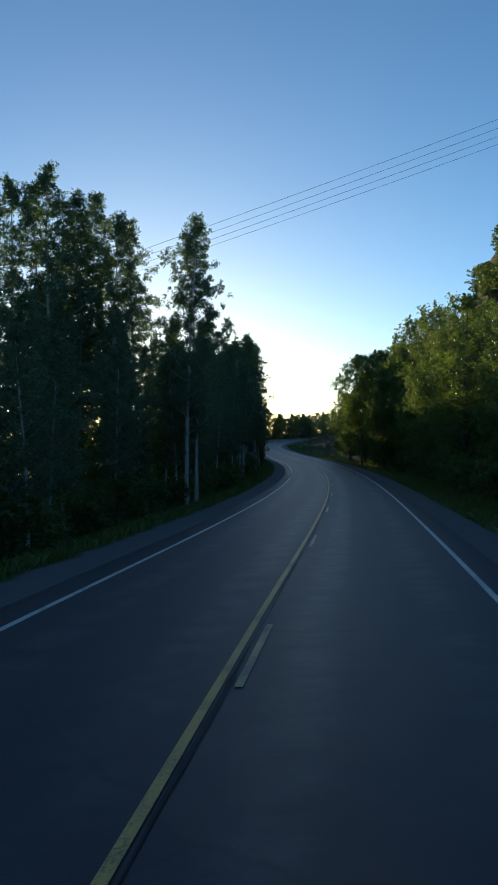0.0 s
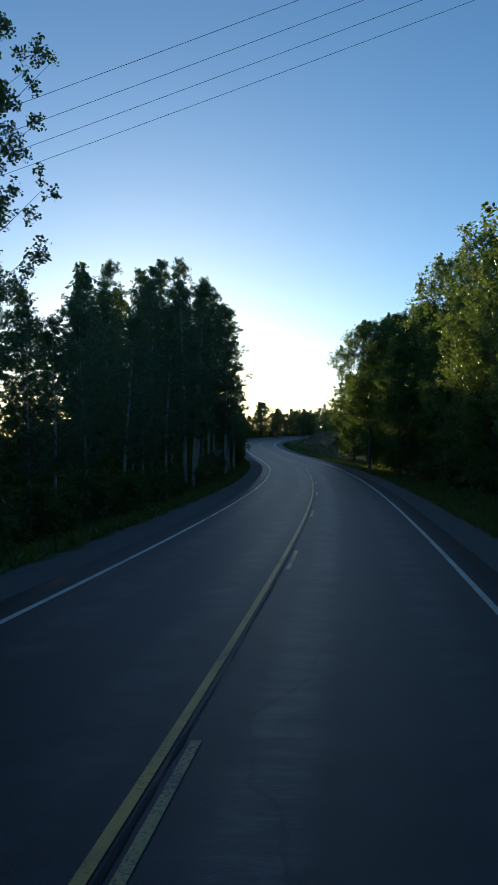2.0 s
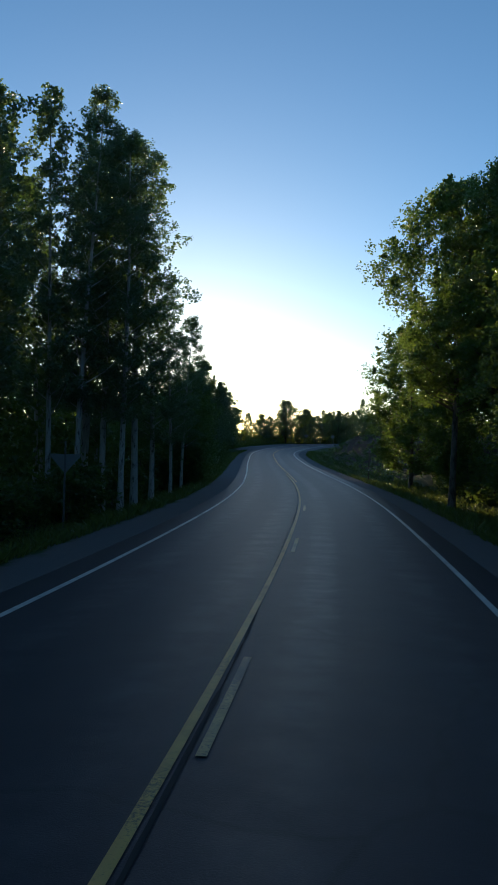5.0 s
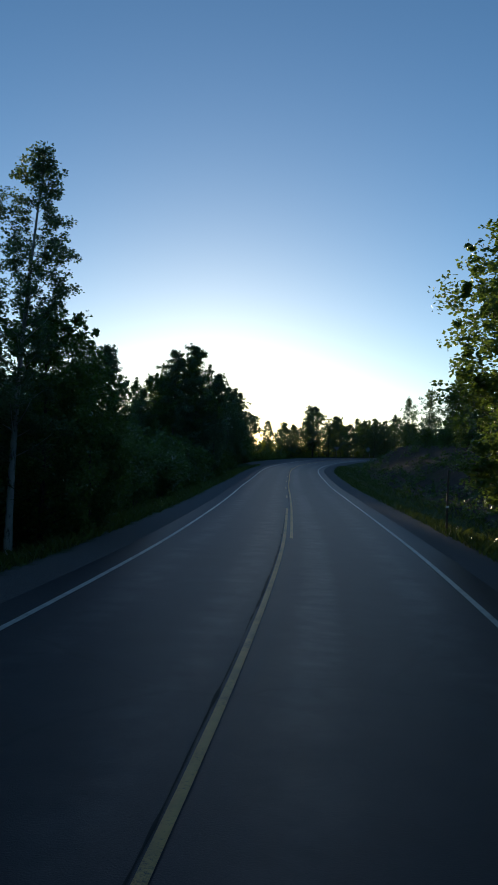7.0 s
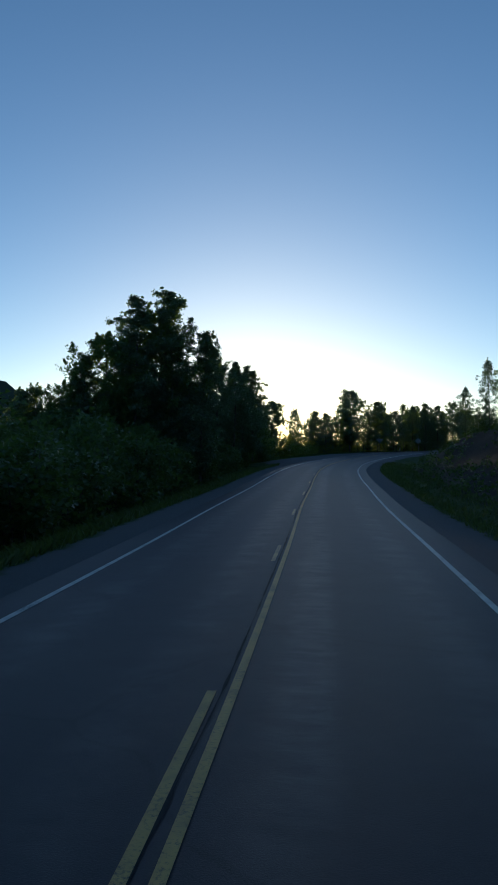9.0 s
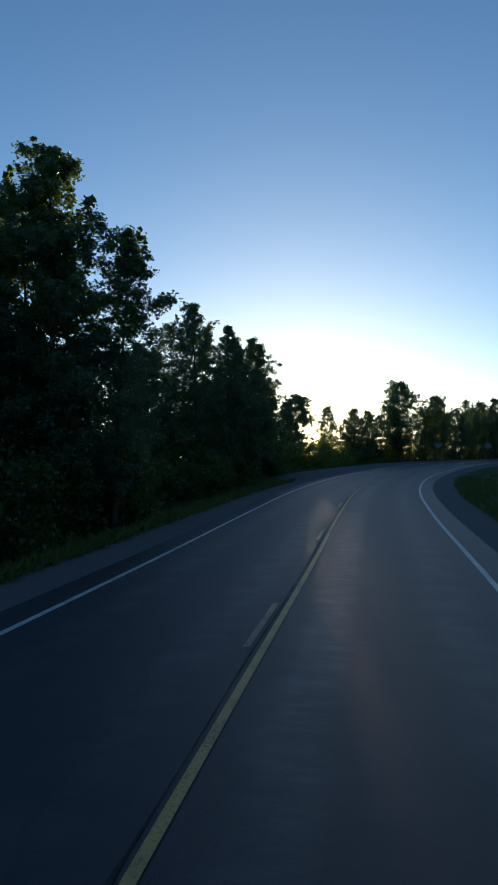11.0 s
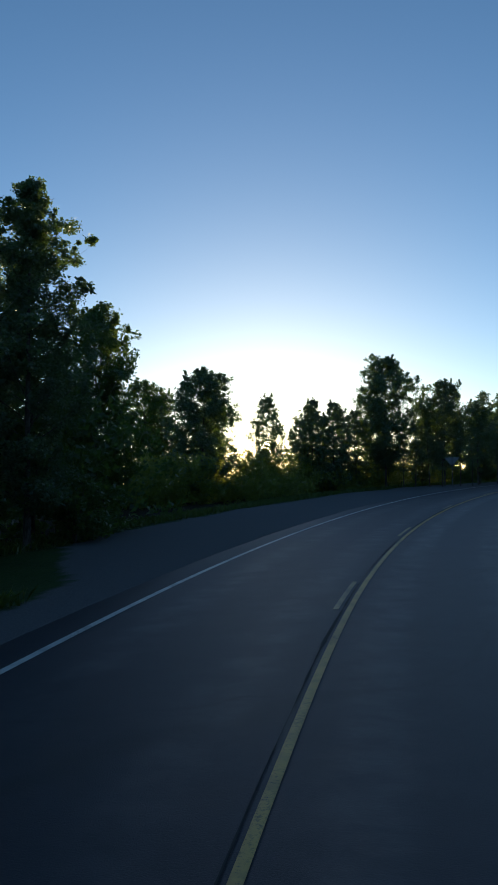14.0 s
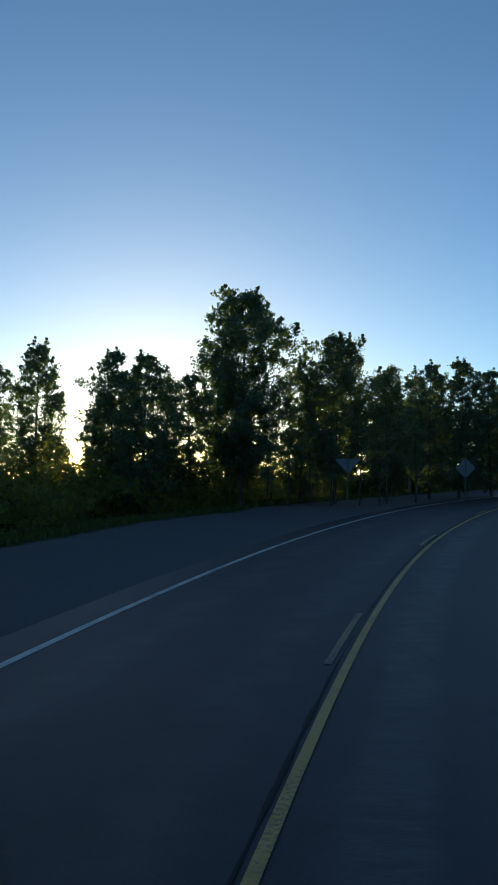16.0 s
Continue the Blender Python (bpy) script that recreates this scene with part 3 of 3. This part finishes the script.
LABELS = {
    "aspen_tree": ("tall slender aspen with pale trunk and dark green leaves", "tree", "roadside aspens"),
    "cottonwood_tree": ("leafy broad cottonwood with a full green crown", "tree", "roadside cottonwoods"),
    "bush": ("dense dark green alder bush at the forest edge", "bush", "roadside bushes"),
}
KINDS = {}
SIZES = {
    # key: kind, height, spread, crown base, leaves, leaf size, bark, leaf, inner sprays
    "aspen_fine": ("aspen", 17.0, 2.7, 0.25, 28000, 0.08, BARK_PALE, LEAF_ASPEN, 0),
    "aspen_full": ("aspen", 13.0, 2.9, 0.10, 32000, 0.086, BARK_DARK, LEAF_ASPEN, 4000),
    "broad_fine": ("broad", 14.0, 4.0, 0.10, 40000, 0.124, BARK_DARK, LEAF_BROAD, 12000),
    "broad_high": ("broad", 14.0, 4.0, 0.32, 64000, 0.092, BARK_DARK, LEAF_BROAD, 14000),
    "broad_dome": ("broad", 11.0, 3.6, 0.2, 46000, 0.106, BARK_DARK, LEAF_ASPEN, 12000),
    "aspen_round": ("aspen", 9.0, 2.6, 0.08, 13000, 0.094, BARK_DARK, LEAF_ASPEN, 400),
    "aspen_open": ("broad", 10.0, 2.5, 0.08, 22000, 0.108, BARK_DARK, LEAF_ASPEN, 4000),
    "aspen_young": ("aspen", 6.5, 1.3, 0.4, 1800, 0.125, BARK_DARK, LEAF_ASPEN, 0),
    "broad_open": ("broad", 11.0, 3.8, 0.05, 38000, 0.118, BARK_DARK, LEAF_BROAD, 6000),
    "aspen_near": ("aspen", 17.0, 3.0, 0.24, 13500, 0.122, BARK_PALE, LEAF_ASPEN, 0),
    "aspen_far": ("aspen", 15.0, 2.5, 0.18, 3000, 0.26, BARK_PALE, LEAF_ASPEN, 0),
    "broad_near": ("broad", 14.0, 4.0, 0.10, 30000, 0.115, BARK_DARK, LEAF_BROAD, 4000),
    "broad_far": ("broad", 11.0, 3.3, 0.10, 2200, 0.36, BARK_DARK, LEAF_BROAD, 200),
    "bush": ("bush", 3.6, 2.0, 0.06, 2400, 0.16, BARK_DARK, LEAF_BUSH, 0),
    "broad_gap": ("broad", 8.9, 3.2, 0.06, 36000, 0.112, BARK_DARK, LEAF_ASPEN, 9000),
}
for seed, (key, spec) in enumerate(SIZES.items()):
    rng = np.random.default_rng(100 + seed)
    KINDS[key] = [make_tree(*spec, lean=rng.uniform(0, 0.08), stems=4 if key == "bush" else 1, gap=key == "broad_gap") for _ in range(3)]
    for t in KINDS[key]:
        tagged(t, *LABELS[t.name.split(".")[0]])
used = {}
rng = np.random.default_rng(7)


def plant(key, x, y, top, wide=1.0, turn=None, variant=None, toward=None):
    """Stands a tree of that kind at x, y with its tip top metres over its foot, leaning toward that heading."""
    i = int(rng.integers(0, len(KINDS[key]))) if variant is None else variant
    src = KINDS[key][i]
    p = stand(x, y)
    h = SIZES[key][1]
    if toward is not None:
        tip = max((v.co for v in src.children[0].data.vertices), key=lambda c: c.z)
        turn = toward - math.atan2(tip.y, tip.x)
    sz = top / h
    sxy = sz ** 0.6 * wide
    m = Matrix.LocRotScale(p - Vector((0, 0, 0.05)), Euler((0, 0, rng.uniform(0, 6.28) if turn is None else turn)), None)
    ob = src if (key, i) not in used else copy_thing(src, m)
    ob.matrix_basis = m @ Matrix.Diagonal((sxy, sxy, sz, 1))
    used[key, i] = True
    return ob


def sun_gap(p):
    """A gap through the shrubs below the tree line, shaped to let the low sun through."""
    return p.y > 254 and -5.75 < p.x + 0.142 * (p.y - 280) < -4.95


def row(key, y0, y1, gap, d, jitter, heights, wide=1.0):
    """A loose row of trees along the road, d metres beside it; heights: (y, metres) pairs."""
    global rng
    rng = np.random.default_rng(int(y0 * 7 + y1 * 13 + abs(d) * 310))
    y = y0 + rng.uniform(0, gap)
    while y < y1:
        dd = d + rng.uniform(-jitter, jitter)
        c, s = centre(y)
        h = steps(heights, y) * rng.uniform(0.82, 1.1)
        x = c + dd * math.sqrt(1 + min(s, 1.2) ** 2)
        if not sun_gap(Vector((x, y, 0))):
            plant(key, x, y, h, wide * rng.uniform(0.85, 1.15))
        y += gap * rng.uniform(0.65, 1.35)


# trees that stand out one by one
plant("aspen_fine", -3.8, 48.8, 17.8, 1.1, variant=2, toward=0.0)
for x, y, h, w in ((-7.4, 52.5, 18.6, 1.15), (-10.8, 50.5, 19.5, 1.2), (-14.5, 50.0, 20.0, 1.2), (-9.6, 55.0, 21.0, 1.1), (-11.5, 46.0, 20.0, 1.1), (-13.2, 51.0, 20.5, 1.1), (-5.7, 111.0, 21.6, 1.1), (1.0, 118.2, 18.8, 1.35), (-3.0, 101.0, 19.5, 1.1), (-0.6, 113.2, 19.0, 1.05), (-0.1, 116.0, 18.2, 1.2), (1.1, 114.5, 17.4, 1.1), (1.2, 122.0, 14.5, 1.3), (-1.4, 117.5, 18.5, 1.0), (1.5, 131.5, 11.7, 1.1), (1.8, 125.0, 12.5, 1.0), (-3.3, 50.4, 17.0, 1.0), (-12.0, 53.0, 19.0, 1.2), (-8.6, 49.5, 18.0, 1.15), (-0.6, 96.0, 17.0, 1.0), (-3.4, 88.8, 16.2, 1.1), (-9.3, 101.5, 19.6, 1.2)):
    plant("aspen_fine", x, y, h, w)
for x, y, h, w in ((17.4, 136.8, 11.6, 1.2), (21.6, 99.0, 15.4, 1.0), (19.5, 109.0, 15.0, 1.05), (18.4, 126.5, 13.0, 0.85), (17.5, 104.0, 12.0, 0.9)):
    plant("broad_fine", x, y, h, w)
for x, y, h, w in ((16.8, 118.5, 16.4, 1.1), (18.9, 115.5, 16.5, 1.0), (21.5, 116.0, 17.5, 1.1)):
    plant("broad_high", x, y, h, w)
for x, y, h, w in ((-4.8, 201.6, 15.3, 1.38), (-7.2, 199.0, 14.2, 1.4), (-10.2, 196.5, 9.6, 1.2), (-2.8, 154.5, 9.2, 1.1), (-13.0, 193.0, 6.8, 1.2), (-3.2, 203.6, 12.4, 1.15), (-6.2, 204.0, 13.2, 1.2), (-9.2, 203.0, 11.8, 1.1)):
    plant("aspen_full", x, y, h, w)
for x, y, h, w in ((1.7, 138.5, 6.2, 0.75), (1.3, 134.5, 7.6, 0.95), (-6.4, 253.0, 9.8, 0.75), (-9.0, 198.0, 11.2, 1.0), (-11.6, 197.5, 8.0, 1.0), (-13.6, 195.5, 7.2, 0.9), (-6.4, 202.5, 13.6, 0.95)):
    plant("broad_open", x, y, h, w)
for x, y, h, w in ((-6.3, 228.3, 13.4, 1.1), (-5.2, 232.4, 12.2, 1.1), (-8.8, 224.0, 10.2, 1.3), (-5.2, 243.6, 12.6, 0.95), (-4.8, 236.4, 10.7, 1.15), (-8.2, 238.0, 13.0, 1.1), (-4.4, 241.5, 11.6, 1.15)):
    plant("aspen_full", x, y, h, w)
plant("broad_dome", 6.8, 288.0, 11.4, 0.98, variant=0)
plant("broad_dome", 11.8, 289.6, 9.0, 0.85, variant=1)
plant("broad_gap", -5.6, 271.5, 8.9, 1.0, turn=0.0, variant=1)
plant("broad_open", -11.8, 279.0, 9.4, 0.9)
for x, y, h, w in ((4.4, 286.0, 6.8, 0.95), (2.7, 281.2, 7.2, 0.92), (1.0, 283.5, 7.7, 0.82), (-2.9, 284.2, 8.2, 0.84), (-9.3, 289.0, 8.0, 0.9), (-11.0, 300.0, 10.2, 1.0), (-0.9, 290.0, 6.4, 0.9), (-4.6, 293.0, 4.2, 0.8), (5.8, 291.5, 8.2, 0.8), (10.0, 291.6, 7.6, 0.9), (15.2, 294.0, 7.6, 1.0), (18.4, 297.5, 8.6, 1.0), (20.8, 300.0, 9.2, 1.0), (23.6, 302.5, 8.8, 1.0), (26.5, 304.0, 9.6, 1.1), (-15.5, 274.0, 9.0, 1.1), (-11.0, 281.0, 8.4, 1.2), (-18.6, 276.0, 9.2, 1.1)):
    plant("aspen_open", x, y, h, w)
for x, y, h, w in ((20.3, 212.8, 6.0, 0.8), (22.0, 207.0, 6.6, 0.9), (24.2, 199.0, 7.4, 0.9), (26.0, 203.0, 7.0, 1.0), (25.0, 190.0, 7.0, 1.0), (19.0, 219.0, 4.6, 0.8)):
    plant("aspen_round", x, y, h, w)

for x, y, h, w in ((9.2, 286.6, 4.2, 1.0), (10.4, 287.4, 4.8, 1.0), (13.0, 288.2, 4.4, 1.0), (13.9, 287.3, 3.6, 0.9), (14.6, 289.6, 5.0, 1.0), (16.4, 291.0, 4.6, 1.0), (8.2, 285.6, 3.4, 0.9), (11.4, 287.0, 3.8, 0.9)):
    plant("aspen_young", x, y, h, w)

# left-hand woods
FRONT = ((-20, 6), (35, 8), (44, 10), (50, 10), (56, 9.5), (76, 10), (86, 14), (96, 17), (118, 17.5), (128, 11))
LEFT = ((-20, 8), (30, 12), (42, 13.5), (54, 14), (62, 13), (84, 13), (96, 18.5), (118, 19), (128, 12), (140, 7), (160, 5.2))
row("aspen_near", 14, 100, 4.4, -10.2, 1.3, FRONT)
row("aspen_near", 102, 128, 6.0, -11.2, 1.0, FRONT)
row("aspen_near", 5, 126, 4.8, -14.2, 1.5, LEFT, 1.05)
row("aspen_far", 10, 126, 7.0, -19.0, 2.0, LEFT, 1.2)
LOW = ((128, 8.5), (140, 7.5), (152, 8.0), (162, 5.8), (172, 4.3), (188, 4.6), (205, 7))
row("broad_near", 130, 196, 6.5, -11.8, 1.2, LOW, 0.95)
row("broad_far", 128, 215, 4.4, -16.5, 2.0, LOW, 1.1)
MID = ((205, 9), (222, 9), (230, 11.5), (248, 11.5), (256, 9))
row("aspen_near", 208, 258, 5.0, -14.8, 1.2, MID, 1.2)
row("aspen_far", 206, 258, 4.0, -19.5, 1.8, MID, 1.2)
# thin tree line outside the curve
row("aspen_round", 286, 300, 5.0, -19.5, 2.0, ((262, 6.5), (300, 8)), 0.95)
row("aspen_near", 304, 345, 3.8, -11.5, 1.5, ((296, 9), (330, 9.5), (420, 10)), 1.05)
row("aspen_far", 345, 420, 4.2, -11.5, 1.5, ((296, 9), (330, 9.5), (420, 10)), 1.0)
row("broad_far", 306, 420, 3.4, -16.5, 2.0, ((296, 8.4), (420, 10)), 1.1)
# right-hand woods on the rising slope
RIGHT = ((0, 9), (40, 11), (55, 13), (75, 15.2), (90, 17), (100, 17.5), (118, 16), (128, 10.5), (142, 8.5))
SLOPE = ((0, 8), (55, 12), (75, 14.2), (100, 15.6), (118, 14.5), (128, 9), (142, 7.5))
row("broad_near", 34, 102, 5.4, 12.0, 1.2, RIGHT)
row("broad_far", 10, 140, 5.0, 17.5, 2.0, SLOPE, 1.25)
row("broad_far", 20, 142, 5.4, 24.5, 2.5, SLOPE, 1.3)
row("broad_far", 40, 150, 6.0, 33.0, 3.0, SLOPE, 1.3)
row("broad_far", 60, 160, 6.0, 42.0, 3.0, SLOPE, 1.3)
row("aspen_near", 146, 232, 6.5, 20.0, 2.0, ((146, 6.0), (190, 6.0), (232, 4.6)), 1.3)
row("broad_far", 144, 236, 5.0, 25.0, 2.5, ((144, 6.5), (236, 5)), 1.1)
row("broad_far", 238, 330, 6.0, 22.0, 3.0, ((238, 4.2), (330, 4.5)), 1.0)
# bushes along the edges of the woods
row("bush", 10, 205, 3.8, -9.7, 0.6, ((0, 2.2), (120, 2.4), (140, 3.4), (205, 4.0)), 1.1)
row("bush", 206, 247, 3.2, -10.8, 0.6, ((206, 3.2), (252, 2.6)), 1.1)
row("bush", 300, 350, 3.0, -12.2, 1.0, ((250, 1.9), (420, 2.4)), 1.1)
row("bush", 262, 300, 2.6, -18.6, 1.2, ((250, 1.7), (420, 1.7)), 1.0)
row("aspen_young", 281, 312, 2.0, -15.0, 2.0, ((250, 3.6), (420, 5.0)), 1.1)
row("bush", 24, 140, 3.8, 10.3, 0.7, ((0, 2.6), (140, 3.0)), 1.15)
row("bush", 146, 236, 7.0, 15.5, 2.0, ((146, 2.0), (236, 1.8)))
for k in range(44):
    plant("broad_far", 40 + 4.2 * (k % 11) + rng.uniform(-2, 2), 112 + 25 * (k // 11) + rng.uniform(-11, 11), rng.uniform(8, 11), 1.3)
for k in range(34):
    plant("broad_far", 62 + 3.1 * (k % 17) + rng.uniform(-2, 2), 222 + 24 * (k // 17) + rng.uniform(-11, 11), rng.uniform(8, 11), 1.25)

for key, kind in KINDS.items():
    for i, t in enumerate(kind):
        if (key, i) not in used:
            for ob in list(t.children) + [t]:
                bpy.data.objects.remove(ob)


def undergrowth(name, bands, label, size=0.4, clump=1.0, each=20, leaf=LEAF_BUSH):
    """Tangled shrubs and saplings in the depth of the woods, too many to count."""
    centres, radii = [], []
    for y0, y1, d0, d1, count, tall in bands:
        for _ in range(count):
            p = at(float(rng.uniform(d0, d1)), float(rng.uniform(y0, y1)))
            up, r = tall * rng.uniform(0.05, 1.0) ** 1.3, rng.uniform(0.6, 1.3) * clump
            if sun_gap(p):
                up, r = 0.5 * up, 0.7 * r
            centres.append(p + Vector((0, 0, up)))
            radii.append(r)
    ob = new(name, leaf_cloud(name, np.array(centres), np.array(radii), len(centres) * each, size, leaf, 0.8, 0, 4))
    tagged(ob, label, "undergrowth", kind="stuff")


undergrowth("undergrowth", ((0, 255, -17, -11, 1700, 4.4), (0, 255, -30, -17, 1700, 5.2)), "tangled dark undergrowth between the aspen trunks", 0.24, 1.0, 45)
undergrowth("undergrowth", ((20, 142, 11.5, 18, 800, 4.5), (20, 142, 18, 45, 900, 5.0)), "tangled dark undergrowth between the cottonwood trunks", 0.24, 1.0, 45)
undergrowth("bank_weeds", ((140, 238, 8.0, 20, 700, 0.35),), "scattered weeds and low scrub on the bare bank", 0.16, 0.5)
undergrowth("undergrowth", ((312, 420, -20, -13.5, 400, 1.5), (256, 420, -36, -20, 600, 1.2)), "low shrubs and saplings beneath the tree line")
# shrubs whose leaf colour carries the glow of sun from behind
undergrowth("shrubs", ((258, 308, -22.0, -17.0, 700, 2.6), (266, 308, -17.0, -12.6, 420, 1.7), (262, 286, -21.0, -15.0, 260, 3.0)), "shrubs beneath the tree line, sunny backlight put into the leaf colour", 0.13, 0.7, 70, LEAF_BACKLIT)


# ---------------------------------------------------------------- grass
def grass(name, d0, d1, y0, y1, count, tall, label):
    y = rng.uniform(y0, y1, count)
    d = rng.uniform(d0, d1, count)
    pos = np.array([at(float(a), float(b)) for a, b in zip(d, y)])
    pos[:, 2] -= 0.02
    ang = rng.uniform(0, 6.28, count)
    w = np.stack([np.cos(ang), np.sin(ang), np.zeros(count)], 1) * (0.025 * rng.uniform(0.6, 1.4, count))[:, None]
    up = rng.normal(0, 0.28, (count, 3))
    up[:, 2] = 1
    up *= (tall * rng.uniform(0.4, 1.25, count))[:, None]
    mid = pos + up * 0.55
    tip = pos + up + np.stack([up[:, 0], up[:, 1], -0.25 * tall * np.ones(count)], 1) * 0.5
    me = quads(name, np.stack([pos - w, pos + w, mid + w * 0.7 + (tip - mid), mid - w * 0.7], 1), GRASS)
    ob = new(name, me)
    tagged(ob, label, "grass", kind="stuff")


grass("verge_grass", -9.2, -5.8, 0, 232, 42000, 0.36, "long dark green grass on the verge")
grass("verge_grass", 5.6, 9.2, 10, 142, 26000, 0.36, "long dark green grass on the verge")
grass("verge_grass", 5.7, 8.6, 142, 240, 9000, 0.26, "thin dry grass at the foot of the bank")
grass("verge_grass", -13.5, -10.4, 232, 330, 16000, 0.3, "rough grass at the foot of the trees")


# ---------------------------------------------------------------- power line over the road
def power_line():
    ob = new("power_line")
    tagged(ob, "four thin dark overhead cables crossing above the road", "power line")
    for i in range(4):
        a = Vector((-46.0 + 1.0 * i, 76.3 + 4.0 * i, 7.0 + 0.86 * i))
        b = Vector((84.4 + 1.9 * i, 68.8 + 0.4 * i, 52.85 - 0.2 * i))
        path = []
        for k in range(25):
            u = k / 24
            q = a.lerp(b, u)
            q.z -= 1.2 * 4 * u * (1 - u) - 0.8
            path.append(q)
        v, f = [], []
        tube(v, f, path, [0.016] * 25, 6)
        part("cable", mesh("cable", v, f, WIRE, None, True), ob)


power_line()


# ---------------------------------------------------------------- signs and posts
def box(v, f, lo, hi):
    b = len(v)
    for x in (lo[0], hi[0]):
        for y in (lo[1], hi[1]):
            for z in (lo[2], hi[2]):
                v.append(Vector((x, y, z)))
    f += [(b, b + 1, b + 3, b + 2), (b + 4, b + 6, b + 7, b + 5), (b, b + 4, b + 5, b + 1), (b + 2, b + 3, b + 7, b + 6), (b, b + 2, b + 6, b + 4), (b + 1, b + 5, b + 7, b + 3)]


def panel(outline, thick):
    """A flat plate with softened corners, standing upright in the x-z plane."""
    bm = bmesh.new()
    face = bm.faces.new([bm.verts.new((x, 0, z)) for x, z in outline])
    bmesh.ops.bevel(bm, geom=bm.verts[:], offset=0.05, segments=3, affect="VERTICES")
    r = bmesh.ops.extrude_face_region(bm, geom=bm.faces[:])
    bmesh.ops.translate(bm, verts=[e for e in r["geom"] if isinstance(e, bmesh.types.BMVert)], vec=(0, thick, 0))
    bmesh.ops.recalc_face_normals(bm, faces=bm.faces[:])
    me = bpy.data.meshes.new("panel")
    bm.to_mesh(me)
    bm.free()
    me.materials.append(SIGN_BACK)
    return me


def sign(x, y, turn, outline, foot, top, label):
    ob = new("road_sign")
    ob.matrix_basis = Matrix.Translation(stand(x, y)) @ pose(0, 0, 0, 0, 0, turn)
    tagged(ob, label, "road sign", "road signs seen from behind")
    v, f = [], []
    box(v, f, (-0.03, -0.03, -0.4), (0.03, 0.03, top))
    part("post", mesh("post", v, f, STEEL), ob)
    pn = part("panel", panel(outline, 0.006), ob)
    pn.location = (0, 0.034, foot)
    zs = [z for _, z in outline]
    wide = max(abs(xx) for xx, _ in outline)
    v, f = [], []
    box(v, f, (-wide * 0.85, 0.041, foot + max(zs) - 0.16), (wide * 0.85, 0.058, foot + max(zs) - 0.11))
    part("brace", mesh("brace", v, f, STEEL), ob)


TRIANGLE = ((-0.62, 0.72), (0.0, 0.0), (0.62, 0.72))
DIAMOND = ((0.0, -0.55), (0.55, 0.0), (0.0, 0.55), (-0.55, 0.0))
sign(0.6, 107.2, 6, TRIANGLE, 2.1, 3.3, "inverted triangular road sign on a steel post, seen from behind")
sign(12.06, 285.0, -4, TRIANGLE, 1.64, 2.6, "inverted triangular road sign on a steel post, seen from behind")
sign(19.04, 290.7, -12, DIAMOND, 1.94, 2.7, "diamond-shaped road sign on a steel post, seen from behind")


def marker_post(x, y):
    ob = new("marker_post")
    ob.matrix_basis = Matrix.Translation(stand(x, y))
    tagged(ob, "thin dark roadside marker post with a small reflector", "marker post")
    v, f = [], []
    tube(v, f, [Vector((0, 0, -0.3)), Vector((0.01, 0, 1.0)), Vector((0.02, 0, 2.35))], [0.045, 0.042, 0.04], 8)
    part("post", mesh("post", v, f, POST_WOOD, None, True), ob)
    v, f = [], []
    box(v, f, (-0.05, -0.062, 0.95), (0.06, -0.042, 1.03))
    part("reflector", mesh("reflector", v, f, REFLECTOR), ob, "small pale reflector")


marker_post(14.7, 140.4)


# ---------------------------------------------------------------- far hill
def far_hill():
    verts, faces, n = [], [], 40
    for i in range(n + 1):
        for j in range(13):
            u, w = i / n * 2 - 1, j / 12
            prof = max(1 - u * u, 0) ** 1.3
            h = 262 * prof * math.sin(w * math.pi / 2) * (0.9 + 0.2 * noise.noise(Vector((u * 4, w * 2, 5)))) + 14 * noise.noise(Vector((u * 14, w * 7, 1))) * prof
            verts.append(Vector((-980 + 520 * u - 200 * (1 - w) * 0.2, 1500 + 150 * u - 320 * (1 - w), h - 12)))
    for i in range(n):
        for j in range(12):
            a = i * 13 + j
            faces.append((a, a + 13, a + 14, a + 1))
    ob = new("far_hill", mesh("far_hill", verts, faces, HILL, None, True))
    tagged(ob, "dark wooded hill in the distance", "hill", kind="structure")


far_hill()
